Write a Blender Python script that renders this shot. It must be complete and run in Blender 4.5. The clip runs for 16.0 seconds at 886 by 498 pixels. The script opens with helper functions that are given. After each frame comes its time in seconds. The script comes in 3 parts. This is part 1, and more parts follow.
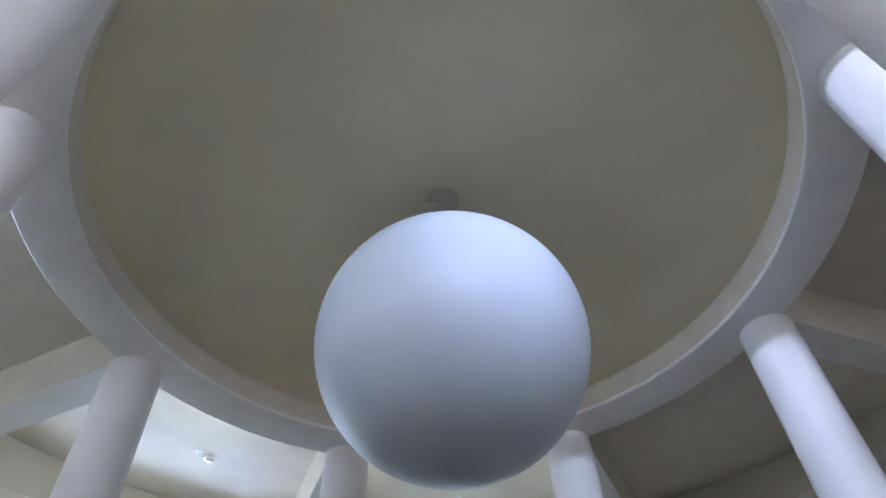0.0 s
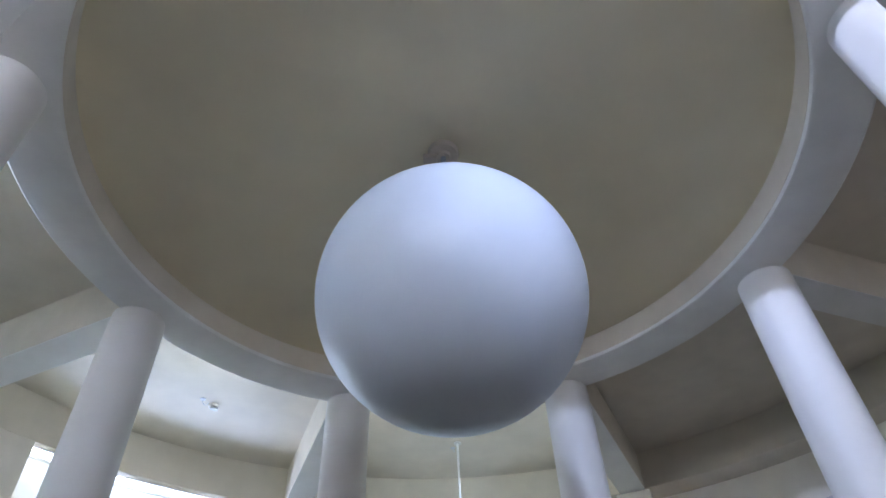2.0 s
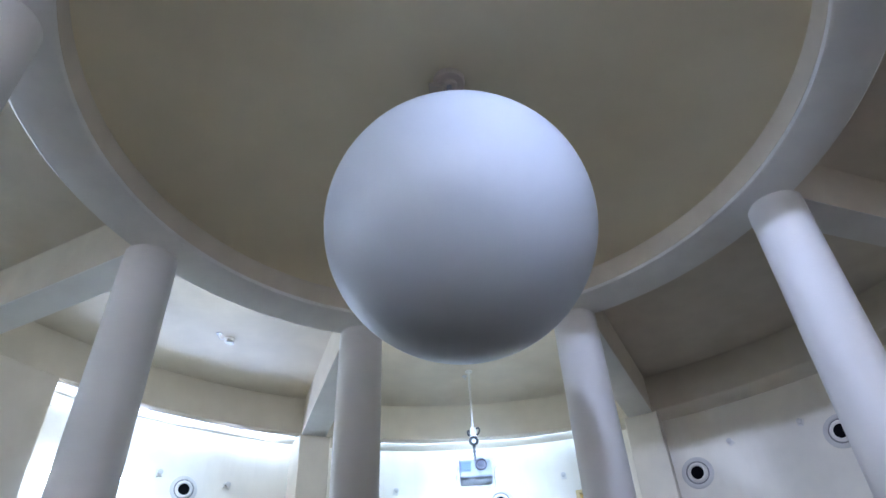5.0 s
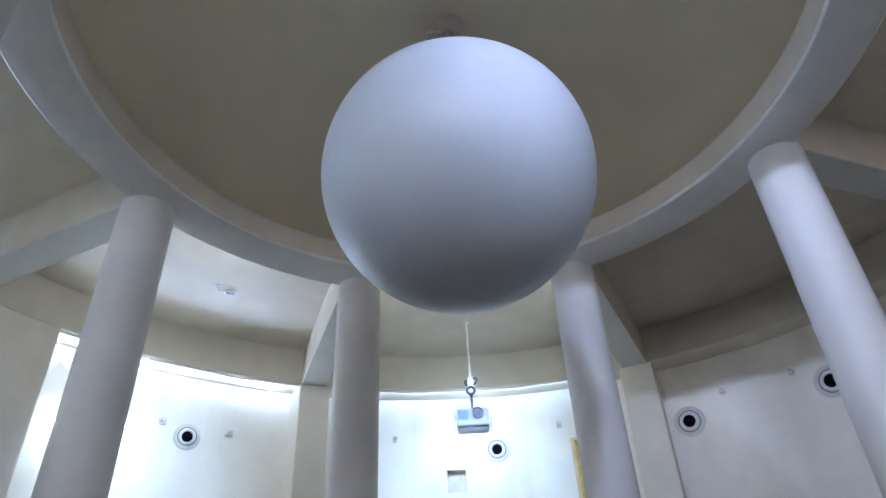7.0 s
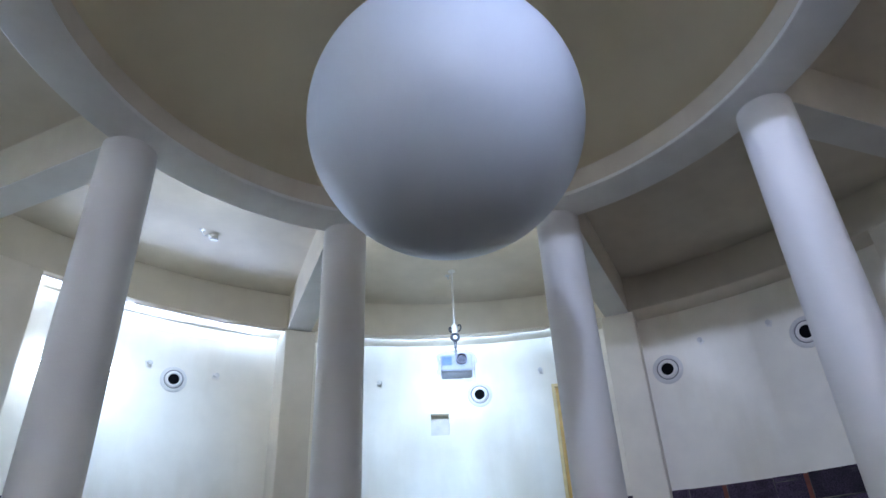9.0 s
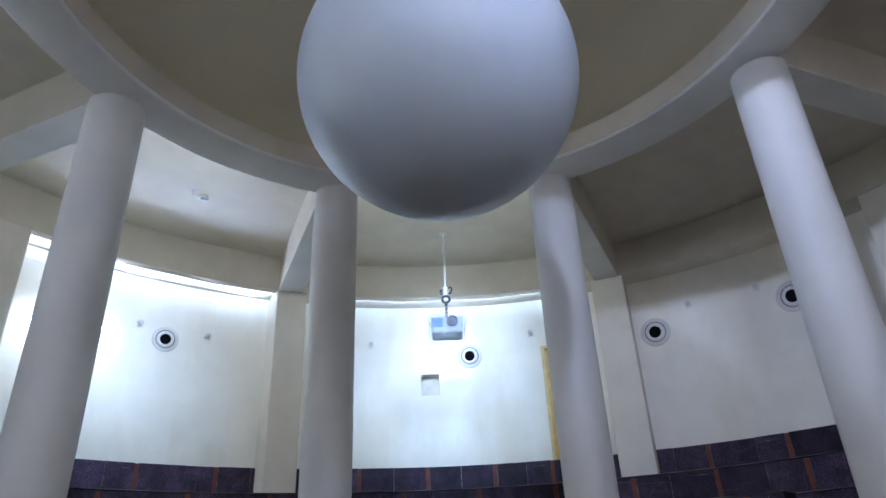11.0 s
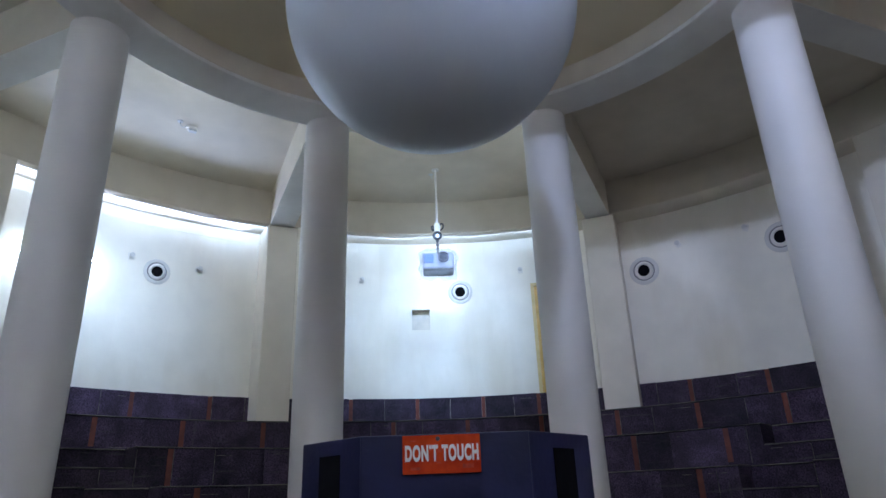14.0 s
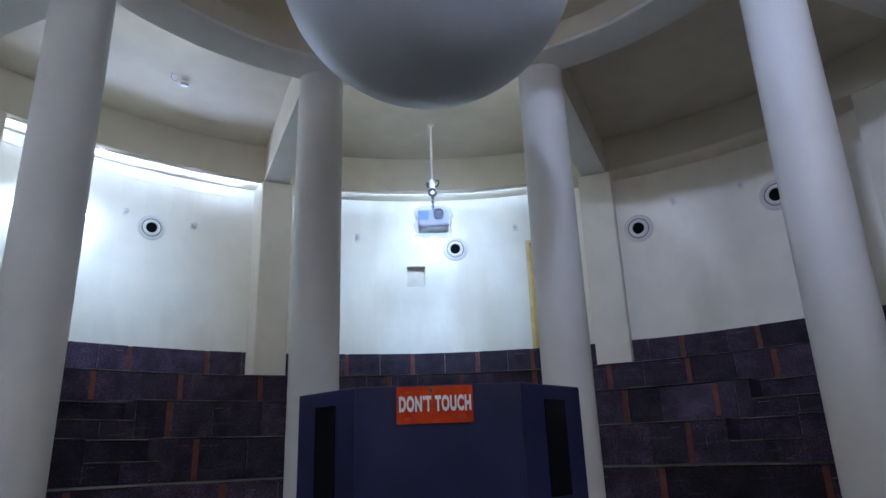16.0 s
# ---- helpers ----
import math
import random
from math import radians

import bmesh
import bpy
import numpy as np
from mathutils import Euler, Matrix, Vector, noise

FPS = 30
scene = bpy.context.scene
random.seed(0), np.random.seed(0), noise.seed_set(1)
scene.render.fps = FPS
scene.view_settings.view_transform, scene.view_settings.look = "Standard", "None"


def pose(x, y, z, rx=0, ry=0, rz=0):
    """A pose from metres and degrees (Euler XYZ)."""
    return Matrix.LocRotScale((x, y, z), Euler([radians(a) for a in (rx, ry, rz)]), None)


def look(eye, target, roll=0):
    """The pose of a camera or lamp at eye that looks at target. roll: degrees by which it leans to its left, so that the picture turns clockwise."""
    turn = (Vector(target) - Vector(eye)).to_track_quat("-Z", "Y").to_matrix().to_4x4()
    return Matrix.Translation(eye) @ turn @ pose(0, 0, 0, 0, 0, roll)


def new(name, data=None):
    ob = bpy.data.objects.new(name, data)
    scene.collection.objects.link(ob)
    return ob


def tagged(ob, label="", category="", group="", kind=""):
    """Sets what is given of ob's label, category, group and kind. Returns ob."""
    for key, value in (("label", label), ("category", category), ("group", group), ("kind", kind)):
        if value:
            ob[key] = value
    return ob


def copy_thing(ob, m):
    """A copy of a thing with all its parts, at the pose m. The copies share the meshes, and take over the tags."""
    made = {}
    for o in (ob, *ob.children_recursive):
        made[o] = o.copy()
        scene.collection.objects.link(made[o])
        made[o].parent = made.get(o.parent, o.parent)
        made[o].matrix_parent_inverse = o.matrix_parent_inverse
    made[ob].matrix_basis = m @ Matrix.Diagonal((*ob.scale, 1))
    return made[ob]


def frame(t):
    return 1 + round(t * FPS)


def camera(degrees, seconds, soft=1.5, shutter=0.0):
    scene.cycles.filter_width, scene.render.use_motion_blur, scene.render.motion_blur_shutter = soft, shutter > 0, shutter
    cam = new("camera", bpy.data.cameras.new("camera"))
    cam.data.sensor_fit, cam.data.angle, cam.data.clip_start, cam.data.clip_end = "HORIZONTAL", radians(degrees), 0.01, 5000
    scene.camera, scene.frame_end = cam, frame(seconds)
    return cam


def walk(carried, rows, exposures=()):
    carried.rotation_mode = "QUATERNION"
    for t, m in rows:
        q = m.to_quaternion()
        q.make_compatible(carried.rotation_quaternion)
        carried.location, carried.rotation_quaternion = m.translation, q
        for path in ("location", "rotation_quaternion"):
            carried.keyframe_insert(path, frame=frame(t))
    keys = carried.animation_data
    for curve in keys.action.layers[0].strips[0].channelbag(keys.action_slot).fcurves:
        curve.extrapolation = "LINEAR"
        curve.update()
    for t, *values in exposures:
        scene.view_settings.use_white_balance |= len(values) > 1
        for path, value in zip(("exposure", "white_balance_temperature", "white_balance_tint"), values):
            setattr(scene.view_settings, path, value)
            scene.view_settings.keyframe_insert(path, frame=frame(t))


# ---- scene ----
cam = camera(68.8, 16.0, soft=1.5)
PATH = [
    (0.0, pose(-0.053, -3.300, 1.354, 138.70, 2.15, 1.90)),
    (0.5, pose(-0.051, -3.299, 1.358, 137.54, 2.07, 1.78)),
    (1.0, pose(-0.048, -3.298, 1.360, 136.36, 2.00, 1.68)),
    (1.5, pose(-0.046, -3.297, 1.359, 135.30, 1.99, 1.77)),
    (2.0, pose(-0.043, -3.295, 1.355, 134.49, 2.02, 1.91)),
    (2.5, pose(-0.041, -3.292, 1.349, 133.91, 2.01, 2.07)),
    (3.0, pose(-0.042, -3.289, 1.348, 133.11, 2.07, 2.36)),
    (3.5, pose(-0.046, -3.287, 1.350, 132.14, 2.11, 2.69)),
    (4.0, pose(-0.047, -3.283, 1.349, 131.01, 2.36, 3.12)),
    (6.5, pose(-0.047, -3.266, 1.328, 125.63, 2.47, 3.27)),
    (7.0, pose(-0.050, -3.261, 1.322, 124.68, 2.50, 3.05)),
    (7.5, pose(-0.049, -3.255, 1.316, 123.49, 2.45, 2.62)),
    (8.0, pose(-0.048, -3.251, 1.311, 122.23, 2.36, 2.13)),
    (8.5, pose(-0.048, -3.249, 1.307, 121.33, 2.41, 1.79)),
    (9.0, pose(-0.048, -3.249, 1.304, 120.17, 2.43, 1.58)),
    (9.5, pose(-0.049, -3.248, 1.300, 119.13, 2.48, 1.38)),
    (12.0, pose(-0.044, -3.242, 1.273, 115.15, 2.25, 0.26)),
    (12.5, pose(-0.043, -3.235, 1.268, 113.96, 2.18, 0.07)),
    (13.0, pose(-0.044, -3.233, 1.265, 113.08, 2.11, -0.05)),
    (13.5, pose(-0.043, -3.231, 1.263, 112.36, 2.02, -0.12)),
    (14.0, pose(-0.044, -3.231, 1.258, 111.48, 2.00, -0.25)),
    (14.5, pose(-0.044, -3.232, 1.253, 110.34, 1.96, -0.44)),
    (15.0, pose(-0.043, -3.232, 1.251, 109.38, 1.92, -0.55)),
    (15.5, pose(-0.039, -3.234, 1.247, 108.50, 1.97, -0.59)),
    (16.0, pose(-0.038, -3.234, 1.244, 107.73, 1.94, -0.68)),
]
walk(cam, PATH, [(0.0, 1.31), (4.0, 1.25), (7.0, 1.10), (9.5, 0.97), (12.5, 0.82), (16.0, 0.61)])

# ---- light ----
world = bpy.data.worlds.new("world")
scene.world = world
world.use_nodes = True
world.node_tree.nodes["Background"].inputs[0].default_value = (0.5, 0.6, 0.8, 1)
world.node_tree.nodes["Background"].inputs[1].default_value = 0.02

COOL = (0.50, 0.615, 1.0)
WHITE = (0.51, 0.62, 1.0)
SKY = (0.46, 0.60, 1.0)
CYAN = (0.42, 0.63, 1.0)


def polar(r, a, z=0.0, c=(0.0, 0.0)):
    """Point at radius r and bearing a degrees (from +y towards +x) round c."""
    return Vector((c[0] + r * math.sin(radians(a)), c[1] + r * math.cos(radians(a)), z))


OC = (0.093, -0.035)   # centre of the outer wall
RC = (-0.03, -0.10)     # centre of the ring of columns
TC = (0.0, -0.15)      # centre of the seating tiers
R_WALL, R_FACE = 6.02, 5.75
Z_SOFFIT, Z_CEIL = 5.01, 5.54
Z_LEDGE = 2.262

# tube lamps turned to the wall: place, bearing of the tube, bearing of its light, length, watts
# the second is added unseen behind the projector, to make the wall glow
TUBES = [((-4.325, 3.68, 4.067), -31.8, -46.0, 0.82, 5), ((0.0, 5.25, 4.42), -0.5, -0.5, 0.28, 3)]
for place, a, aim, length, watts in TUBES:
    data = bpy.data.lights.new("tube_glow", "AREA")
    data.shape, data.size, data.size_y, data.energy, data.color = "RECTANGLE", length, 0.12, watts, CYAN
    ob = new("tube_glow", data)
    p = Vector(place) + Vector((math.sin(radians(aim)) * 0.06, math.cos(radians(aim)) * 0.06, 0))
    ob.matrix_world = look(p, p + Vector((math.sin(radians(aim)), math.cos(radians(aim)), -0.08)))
# floodlights on the beam behind: bearing, height, watts, bearing and depth of the aim, spread
FLOODS = [(172.0, 5.14, 9, 0.0, -0.9, 120), (179.0, 5.155, 11, 16.0, -0.7, 40), (-160.0, 5.155, 12, 37.0, -0.7, 40)]
for a, z, watts, aim, drop, spread in FLOODS:
    data = bpy.data.lights.new("flood_glow", "AREA")
    data.shape, data.size, data.size_y, data.energy, data.color = "RECTANGLE", 0.34, 0.04, watts, COOL
    data.spread = radians(spread)
    ob = new("flood_glow", data)
    p = polar(R_FACE - 0.15, a, z, OC)
    ob.matrix_world = look(p, p + Vector((6 * math.sin(radians(aim)), 6 * math.cos(radians(aim)), drop)))

# added fill lamps, out of sight on the outer face of the ring beam, turned to the wall: bearing, height and bearing
# aimed at, watts
FILL_WASHES = [(-13.0, 3.45, -4.0, 7.6), (12.0, 3.5, 3.6, 7.6), (-44.0, 3.4, -42.0, 6.4)]
for a, aim_z, aim, watts in FILL_WASHES:
    data = bpy.data.lights.new("wash_glow", "AREA")
    data.shape, data.size, data.size_y, data.energy, data.color = "RECTANGLE", 0.36, 0.10, watts, CYAN
    data.spread = radians(57)
    ob = new("wash_glow", data)
    ob.matrix_world = look(polar(3.185, a, 5.20, RC), polar(R_WALL, aim, aim_z, RC))

# fill lamps added behind the lip of the wall beam, washing the wall: bearing, watts, length
FILL_COVES = [(-90.0, 26, 2.2), (-52.0, 1.5, 1.3), (-39.0, 1.7, 1.2), (-29.0, 1.5, 0.8), (-13.5, 1.4, 1.27), (-1.0, 1.4, 1.27), (11.5, 1.4, 1.27), (-136.0, 82, 2.2), (179.0, 88, 2.2), (136.0, 72, 2.2)]
R_COVE, Z_COVE = R_FACE + 0.05, Z_SOFFIT - 0.018
for a, watts, length in FILL_COVES:
    data = bpy.data.lights.new("cove_glow", "AREA")
    data.shape, data.size, data.size_y, data.energy, data.color = "RECTANGLE", length, 0.02, watts, CYAN if abs(a) < 100 else WHITE
    ob = new("cove_glow", data)
    p = polar(R_COVE, a, Z_COVE, OC)
    ob.matrix_world = look(p, p + Vector((math.sin(radians(a)) * 0.62, math.cos(radians(a)) * 0.62, -0.78)))

# fill lamps added flush with the wall, shining past the beam on to the ceiling or across the hall: bearing, height,
# watts, length, rise, spread
FILL_STRIPS = [(-50.5, 4.87, 6.5, 1.5, 0.5, 120), (-35.0, 4.87, 6.5, 1.5, 0.5, 120), (-97.0, 4.72, 1.4, 1.2, 0.03, 34)]
for a, z, watts, length, rise, spread in FILL_STRIPS:
    data = bpy.data.lights.new("uplight_glow", "AREA")
    data.shape, data.size, data.size_y, data.energy, data.color = "RECTANGLE", length, 0.10, watts, SKY
    data.spread = radians(spread)
    ob = new("uplight_glow", data)
    p = polar(R_WALL - 0.07, a, z, OC)
    ob.matrix_world = look(p, p + Vector((-math.sin(radians(a)) * 0.85, -math.cos(radians(a)) * 0.85, rise)))

# ---- materials ----


def material(name, color, rough=0.6, metal=0.0, var=0.08, scale=3.0, fine=60.0, bump=0.15, tint=None, random_var=0.0, stain=0.0):
    m = bpy.data.materials.new(name)
    m.use_nodes = True
    nt = m.node_tree
    n, l = nt.nodes, nt.links
    b = n["Principled BSDF"]
    b.inputs["Roughness"].default_value = rough
    b.inputs["Metallic"].default_value = metal
    tc = n.new("ShaderNodeTexCoord")
    geo = n.new("ShaderNodeNewGeometry")
    big = n.new("ShaderNodeTexNoise")
    big.inputs["Scale"].default_value, big.inputs["Detail"].default_value = scale, 6
    l.new(geo.outputs["Position"], big.inputs["Vector"])
    small = n.new("ShaderNodeTexNoise")
    small.inputs["Scale"].default_value, small.inputs["Detail"].default_value = fine, 4
    l.new(geo.outputs["Position"], small.inputs["Vector"])
    ramp = n.new("ShaderNodeValToRGB")
    t = tint or color
    ramp.color_ramp.elements[0].position, ramp.color_ramp.elements[1].position = 0.3, 0.7
    ramp.color_ramp.elements[0].color = (*[c * (1 - var) for c in t], 1)
    ramp.color_ramp.elements[1].color = (*[min(1, c * (1 + var)) for c in color], 1)
    l.new(big.outputs["Fac"], ramp.inputs["Fac"])
    last = ramp.outputs["Color"]
    if random_var:
        info = n.new("ShaderNodeObjectInfo")
        hsv = n.new("ShaderNodeHueSaturation")
        mr = n.new("ShaderNodeMapRange")
        mr.inputs["To Min"].default_value, mr.inputs["To Max"].default_value = 1 - random_var, 1 + random_var
        l.new(info.outputs["Random"], mr.inputs["Value"])
        l.new(mr.outputs["Result"], hsv.inputs["Value"])
        l.new(last, hsv.inputs["Color"])
        last = hsv.outputs["Color"]
    if stain:
        st = n.new("ShaderNodeTexNoise")
        st.inputs["Scale"].default_value, st.inputs["Detail"].default_value = 0.9, 8
        mp = n.new("ShaderNodeMapping")
        mp.inputs["Scale"].default_value = (1.6, 1.6, 0.5)
        l.new(geo.outputs["Position"], mp.inputs["Vector"])
        l.new(mp.outputs["Vector"], st.inputs["Vector"])
        sr = n.new("ShaderNodeMapRange")
        sr.inputs["From Min"].default_value, sr.inputs["From Max"].default_value = 0.52, 0.75
        sr.inputs["To Min"].default_value, sr.inputs["To Max"].default_value = 0.0, stain
        l.new(st.outputs["Fac"], sr.inputs["Value"])
        mx = n.new("ShaderNodeMixRGB")
        mx.inputs["Color2"].default_value = (color[0] * 0.75, color[1] * 0.68, color[2] * 0.55, 1)
        l.new(sr.outputs["Result"], mx.inputs["Fac"])
        l.new(last, mx.inputs["Color1"])
        last = mx.outputs["Color"]
    l.new(last, b.inputs["Base Color"])
    if bump:
        bp = n.new("ShaderNodeBump")
        bp.inputs["Strength"].default_value, bp.inputs["Distance"].default_value = bump, 0.01
        l.new(small.outputs["Fac"], bp.inputs["Height"])
        l.new(bp.outputs["Normal"], b.inputs["Normal"])
    return m


M_WALL = material("wall_paint", (0.85, 0.78, 0.66), 0.6, stain=0.5, var=0.04, bump=0.1)
M_CREAM = material("cream_paint", (0.67, 0.59, 0.47), 0.65, var=0.05, bump=0.12, stain=0.25)
M_DOME = material("dome_paint", (0.745, 0.645, 0.445), 0.7, var=0.06, scale=1.2, bump=0.08)
M_COLUMN = material("column_paint", (0.75, 0.715, 0.665), 0.5, var=0.05, scale=1.3, bump=0.10, stain=0.25)
M_PILASTER = material("pilaster_paint", (0.73, 0.65, 0.54), 0.6, var=0.05, bump=0.10, stain=0.3)
M_SPHERE = material("sphere_shell", (0.55, 0.59, 0.645), 0.42, var=0.03, scale=1.6, bump=0.03)
M_STRIP = material("red_brown_strip", (0.14, 0.034, 0.020), 0.7, var=0.3, scale=9, bump=0.2, random_var=0.2)
M_NOSING = material("worn_edge", (0.24, 0.22, 0.165), 0.6, var=0.3, scale=2.6, tint=(0.014, 0.013, 0.013))


def stone_material():
    """Black stone with grain, dusty streaks and pale scuffs."""
    m = material("black_stone", (0.037, 0.023, 0.042), 0.6, var=0.55, scale=5, fine=150, bump=0.35, random_var=0.45)
    n, l = m.node_tree.nodes, m.node_tree.links
    b = n["Principled BSDF"]
    old = b.inputs["Base Color"].links[0].from_socket
    geo = n.new("ShaderNodeNewGeometry")
    grain = n.new("ShaderNodeTexNoise")
    grain.inputs["Scale"].default_value, grain.inputs["Detail"].default_value = 85, 3
    l.new(geo.outputs["Position"], grain.inputs["Vector"])
    gr = n.new("ShaderNodeMapRange")
    gr.inputs["From Min"].default_value, gr.inputs["From Max"].default_value = 0.35, 0.65
    gr.inputs["To Min"].default_value, gr.inputs["To Max"].default_value = 0.35, 1.7
    l.new(grain.outputs["Fac"], gr.inputs["Value"])
    mul = n.new("ShaderNodeMixRGB")
    mul.blend_type = "MULTIPLY"
    mul.inputs["Fac"].default_value = 1
    l.new(old, mul.inputs["Color1"])
    l.new(gr.outputs["Result"], mul.inputs["Color2"])
    last = mul.outputs["Color"]
    for stretch, scale, lo, hi, amount in (((1, 1, 9), 2.2, 0.62, 0.72, 0.35), ((8, 8, 1), 2.0, 0.66, 0.74, 0.30)):
        mp = n.new("ShaderNodeMapping")
        mp.inputs["Scale"].default_value = stretch
        l.new(geo.outputs["Position"], mp.inputs["Vector"])
        st = n.new("ShaderNodeTexNoise")
        st.inputs["Scale"].default_value, st.inputs["Detail"].default_value = scale, 5
        l.new(mp.outputs["Vector"], st.inputs["Vector"])
        sr = n.new("ShaderNodeMapRange")
        sr.inputs["From Min"].default_value, sr.inputs["From Max"].default_value = lo, hi
        sr.inputs["To Max"].default_value = amount
        l.new(st.outputs["Fac"], sr.inputs["Value"])
        mx = n.new("ShaderNodeMixRGB")
        mx.inputs["Color2"].default_value = (0.10, 0.095, 0.085, 1)
        l.new(sr.outputs["Result"], mx.inputs["Fac"])
        l.new(last, mx.inputs["Color1"])
        last = mx.outputs["Color"]
    l.new(last, b.inputs["Base Color"])
    return m


M_STONE = stone_material()
M_STONE.node_tree.nodes["Principled BSDF"].inputs["Specular IOR Level"].default_value = 0.25
M_GROUT = material("pale_grout", (0.15, 0.135, 0.115), 0.8, var=0.5, scale=14, tint=(0.03, 0.025, 0.03), bump=0.2)
# unseen floor: its beige is picked to throw warm light upward
M_FLOOR = material("bounce_floor", (0.60, 0.53, 0.43), 0.6, var=0.3, scale=2)
M_NAVY = material("navy_board", (0.013, 0.014, 0.052), 0.36, var=0.3, scale=5, bump=0.1)
M_BLACK = material("recess_black", (0.003, 0.003, 0.004), 0.9, var=0.2)
M_BLACK.node_tree.nodes["Principled BSDF"].inputs["Specular IOR Level"].default_value = 0.1
M_SIGN = material("red_sign", (0.56, 0.055, 0.007), 0.7, var=0.25, scale=14, tint=(0.55, 0.030, 0.008), bump=0.05)
M_SIGN.node_tree.nodes["Principled BSDF"].inputs["Specular IOR Level"].default_value = 0.15
M_LETTER = material("white_letter", (0.80, 0.80, 0.80), 0.5, var=0.05)
M_PLASTIC = material("white_plastic", (0.78, 0.73, 0.66), 0.4, var=0.03)
M_FLANGE = material("flange_grey", (0.64, 0.60, 0.55), 0.45, var=0.05)
M_GREY = material("grey_plastic", (0.35, 0.35, 0.38), 0.5, var=0.1)
M_METAL = material("dark_metal", (0.10, 0.10, 0.11), 0.4, metal=0.8, var=0.2)
M_STEEL = material("steel", (0.62, 0.62, 0.62), 0.35, metal=0.6, var=0.08)
M_WOOD = material("yellow_wood", (0.74, 0.46, 0.13), 0.5, var=0.15, scale=6, bump=0.1)
M_LENSRING = material("lens_barrel", (0.12, 0.11, 0.14), 0.5, var=0.1)
M_LENS = material("lens_glass", (0.06, 0.055, 0.075), 0.6)
M_BLUE = material("blue_panel", (0.13, 0.21, 0.42), 0.5)
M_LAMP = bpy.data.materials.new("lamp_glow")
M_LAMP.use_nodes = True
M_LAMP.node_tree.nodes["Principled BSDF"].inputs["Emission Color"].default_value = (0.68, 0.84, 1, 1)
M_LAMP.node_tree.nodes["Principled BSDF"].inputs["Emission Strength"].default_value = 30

M_RING = material("beam_paint", (0.77, 0.745, 0.69), 0.6, var=0.05, bump=0.12, stain=0.2)
M_TREAD = material("stone_tread", (0.03, 0.028, 0.03), 0.55, var=0.4, scale=5, bump=0.2)
M_WOODL = material("pale_yellow_wood", (0.72, 0.55, 0.25), 0.5, var=0.10, scale=6, bump=0.1)
M_MOUNT = material("mount_grey", (0.55, 0.46, 0.37), 0.7, var=0.15)
M_NICHE_SHADE = material("niche_shade", (0.70, 0.64, 0.54), 0.8, var=0.08, scale=8)
M_GREYD = material("dark_grey", (0.24, 0.22, 0.21), 0.6, var=0.15)
M_PROJ = material("projector_grey", (0.30, 0.30, 0.36), 0.5, var=0.05)
M_SMUDGE = material("brown_smudge", (0.50, 0.045, 0.010), 0.7, var=0.4, scale=40)
M_BAG = bpy.data.materials.new("clear_bag")
M_BAG.use_nodes = True
bag = M_BAG.node_tree.nodes
bag.remove(bag["Principled BSDF"])
clear, milky, gloss = bag.new("ShaderNodeBsdfTransparent"), bag.new("ShaderNodeBsdfTranslucent"), bag.new("ShaderNodeBsdfGlossy")
milky.inputs["Color"].default_value = (0.85, 0.88, 0.92, 1)
gloss.inputs["Roughness"].default_value = 0.3
mix_1, mix_2 = bag.new("ShaderNodeMixShader"), bag.new("ShaderNodeMixShader")
mix_1.inputs[0].default_value, mix_2.inputs[0].default_value = 0.25, 0.02
M_BAG.node_tree.links.new(clear.outputs[0], mix_1.inputs[1])
M_BAG.node_tree.links.new(milky.outputs[0], mix_1.inputs[2])
M_BAG.node_tree.links.new(mix_1.outputs[0], mix_2.inputs[1])
M_BAG.node_tree.links.new(gloss.outputs[0], mix_2.inputs[2])
M_BAG.node_tree.links.new(mix_2.outputs[0], bag["Material Output"].inputs["Surface"])

# ---- mesh helpers ----


def part(name, bm, mat, parent=None, label="", smooth=False):
    bmesh.ops.recalc_face_normals(bm, faces=bm.faces)
    me = bpy.data.meshes.new(name)
    bm.to_mesh(me)
    bm.free()
    if smooth:
        for p in me.polygons:
            p.use_smooth = True
        me.set_sharp_from_angle(angle=radians(40))
    me.materials.append(mat)
    ob = new(name, me)
    ob.parent = parent
    if label:
        ob["label"] = label
    return ob


def box_bm(x0, x1, y0, y1, z0, z1, bevel=0.0, bm=None):
    bm = bm or bmesh.new()
    vs = bmesh.ops.create_cube(bm, size=1.0)["verts"]
    for v in vs:
        v.co = Vector(((x0 + x1) / 2 + v.co.x * (x1 - x0), (y0 + y1) / 2 + v.co.y * (y1 - y0), (z0 + z1) / 2 + v.co.z * (z1 - z0)))
    if bevel:
        es = list({e for v in vs for e in v.link_edges})
        bmesh.ops.bevel(bm, geom=es, offset=bevel, segments=2, affect="EDGES", profile=0.5)
    return bm


def arc_bm(profile, a0, a1, steps, c=(0.0, 0.0), closed=False):
    """Sweep a closed (r, z) profile round c from bearing a0 to a1."""
    bm = bmesh.new()
    rings = []
    n = steps if closed else steps + 1
    for i in range(n):
        a = a0 + (a1 - a0) * i / steps
        rings.append([bm.verts.new(polar(r, a, z, c)) for r, z in profile])
    k = len(profile)
    for i in range(n if closed else n - 1):
        u, v = rings[i], rings[(i + 1) % n]
        for j in range(k):
            bm.faces.new((u[j], u[(j + 1) % k], v[(j + 1) % k], v[j]))
    if not closed:
        bm.faces.new(rings[0])
        bm.faces.new(list(reversed(rings[-1])))
    return bm


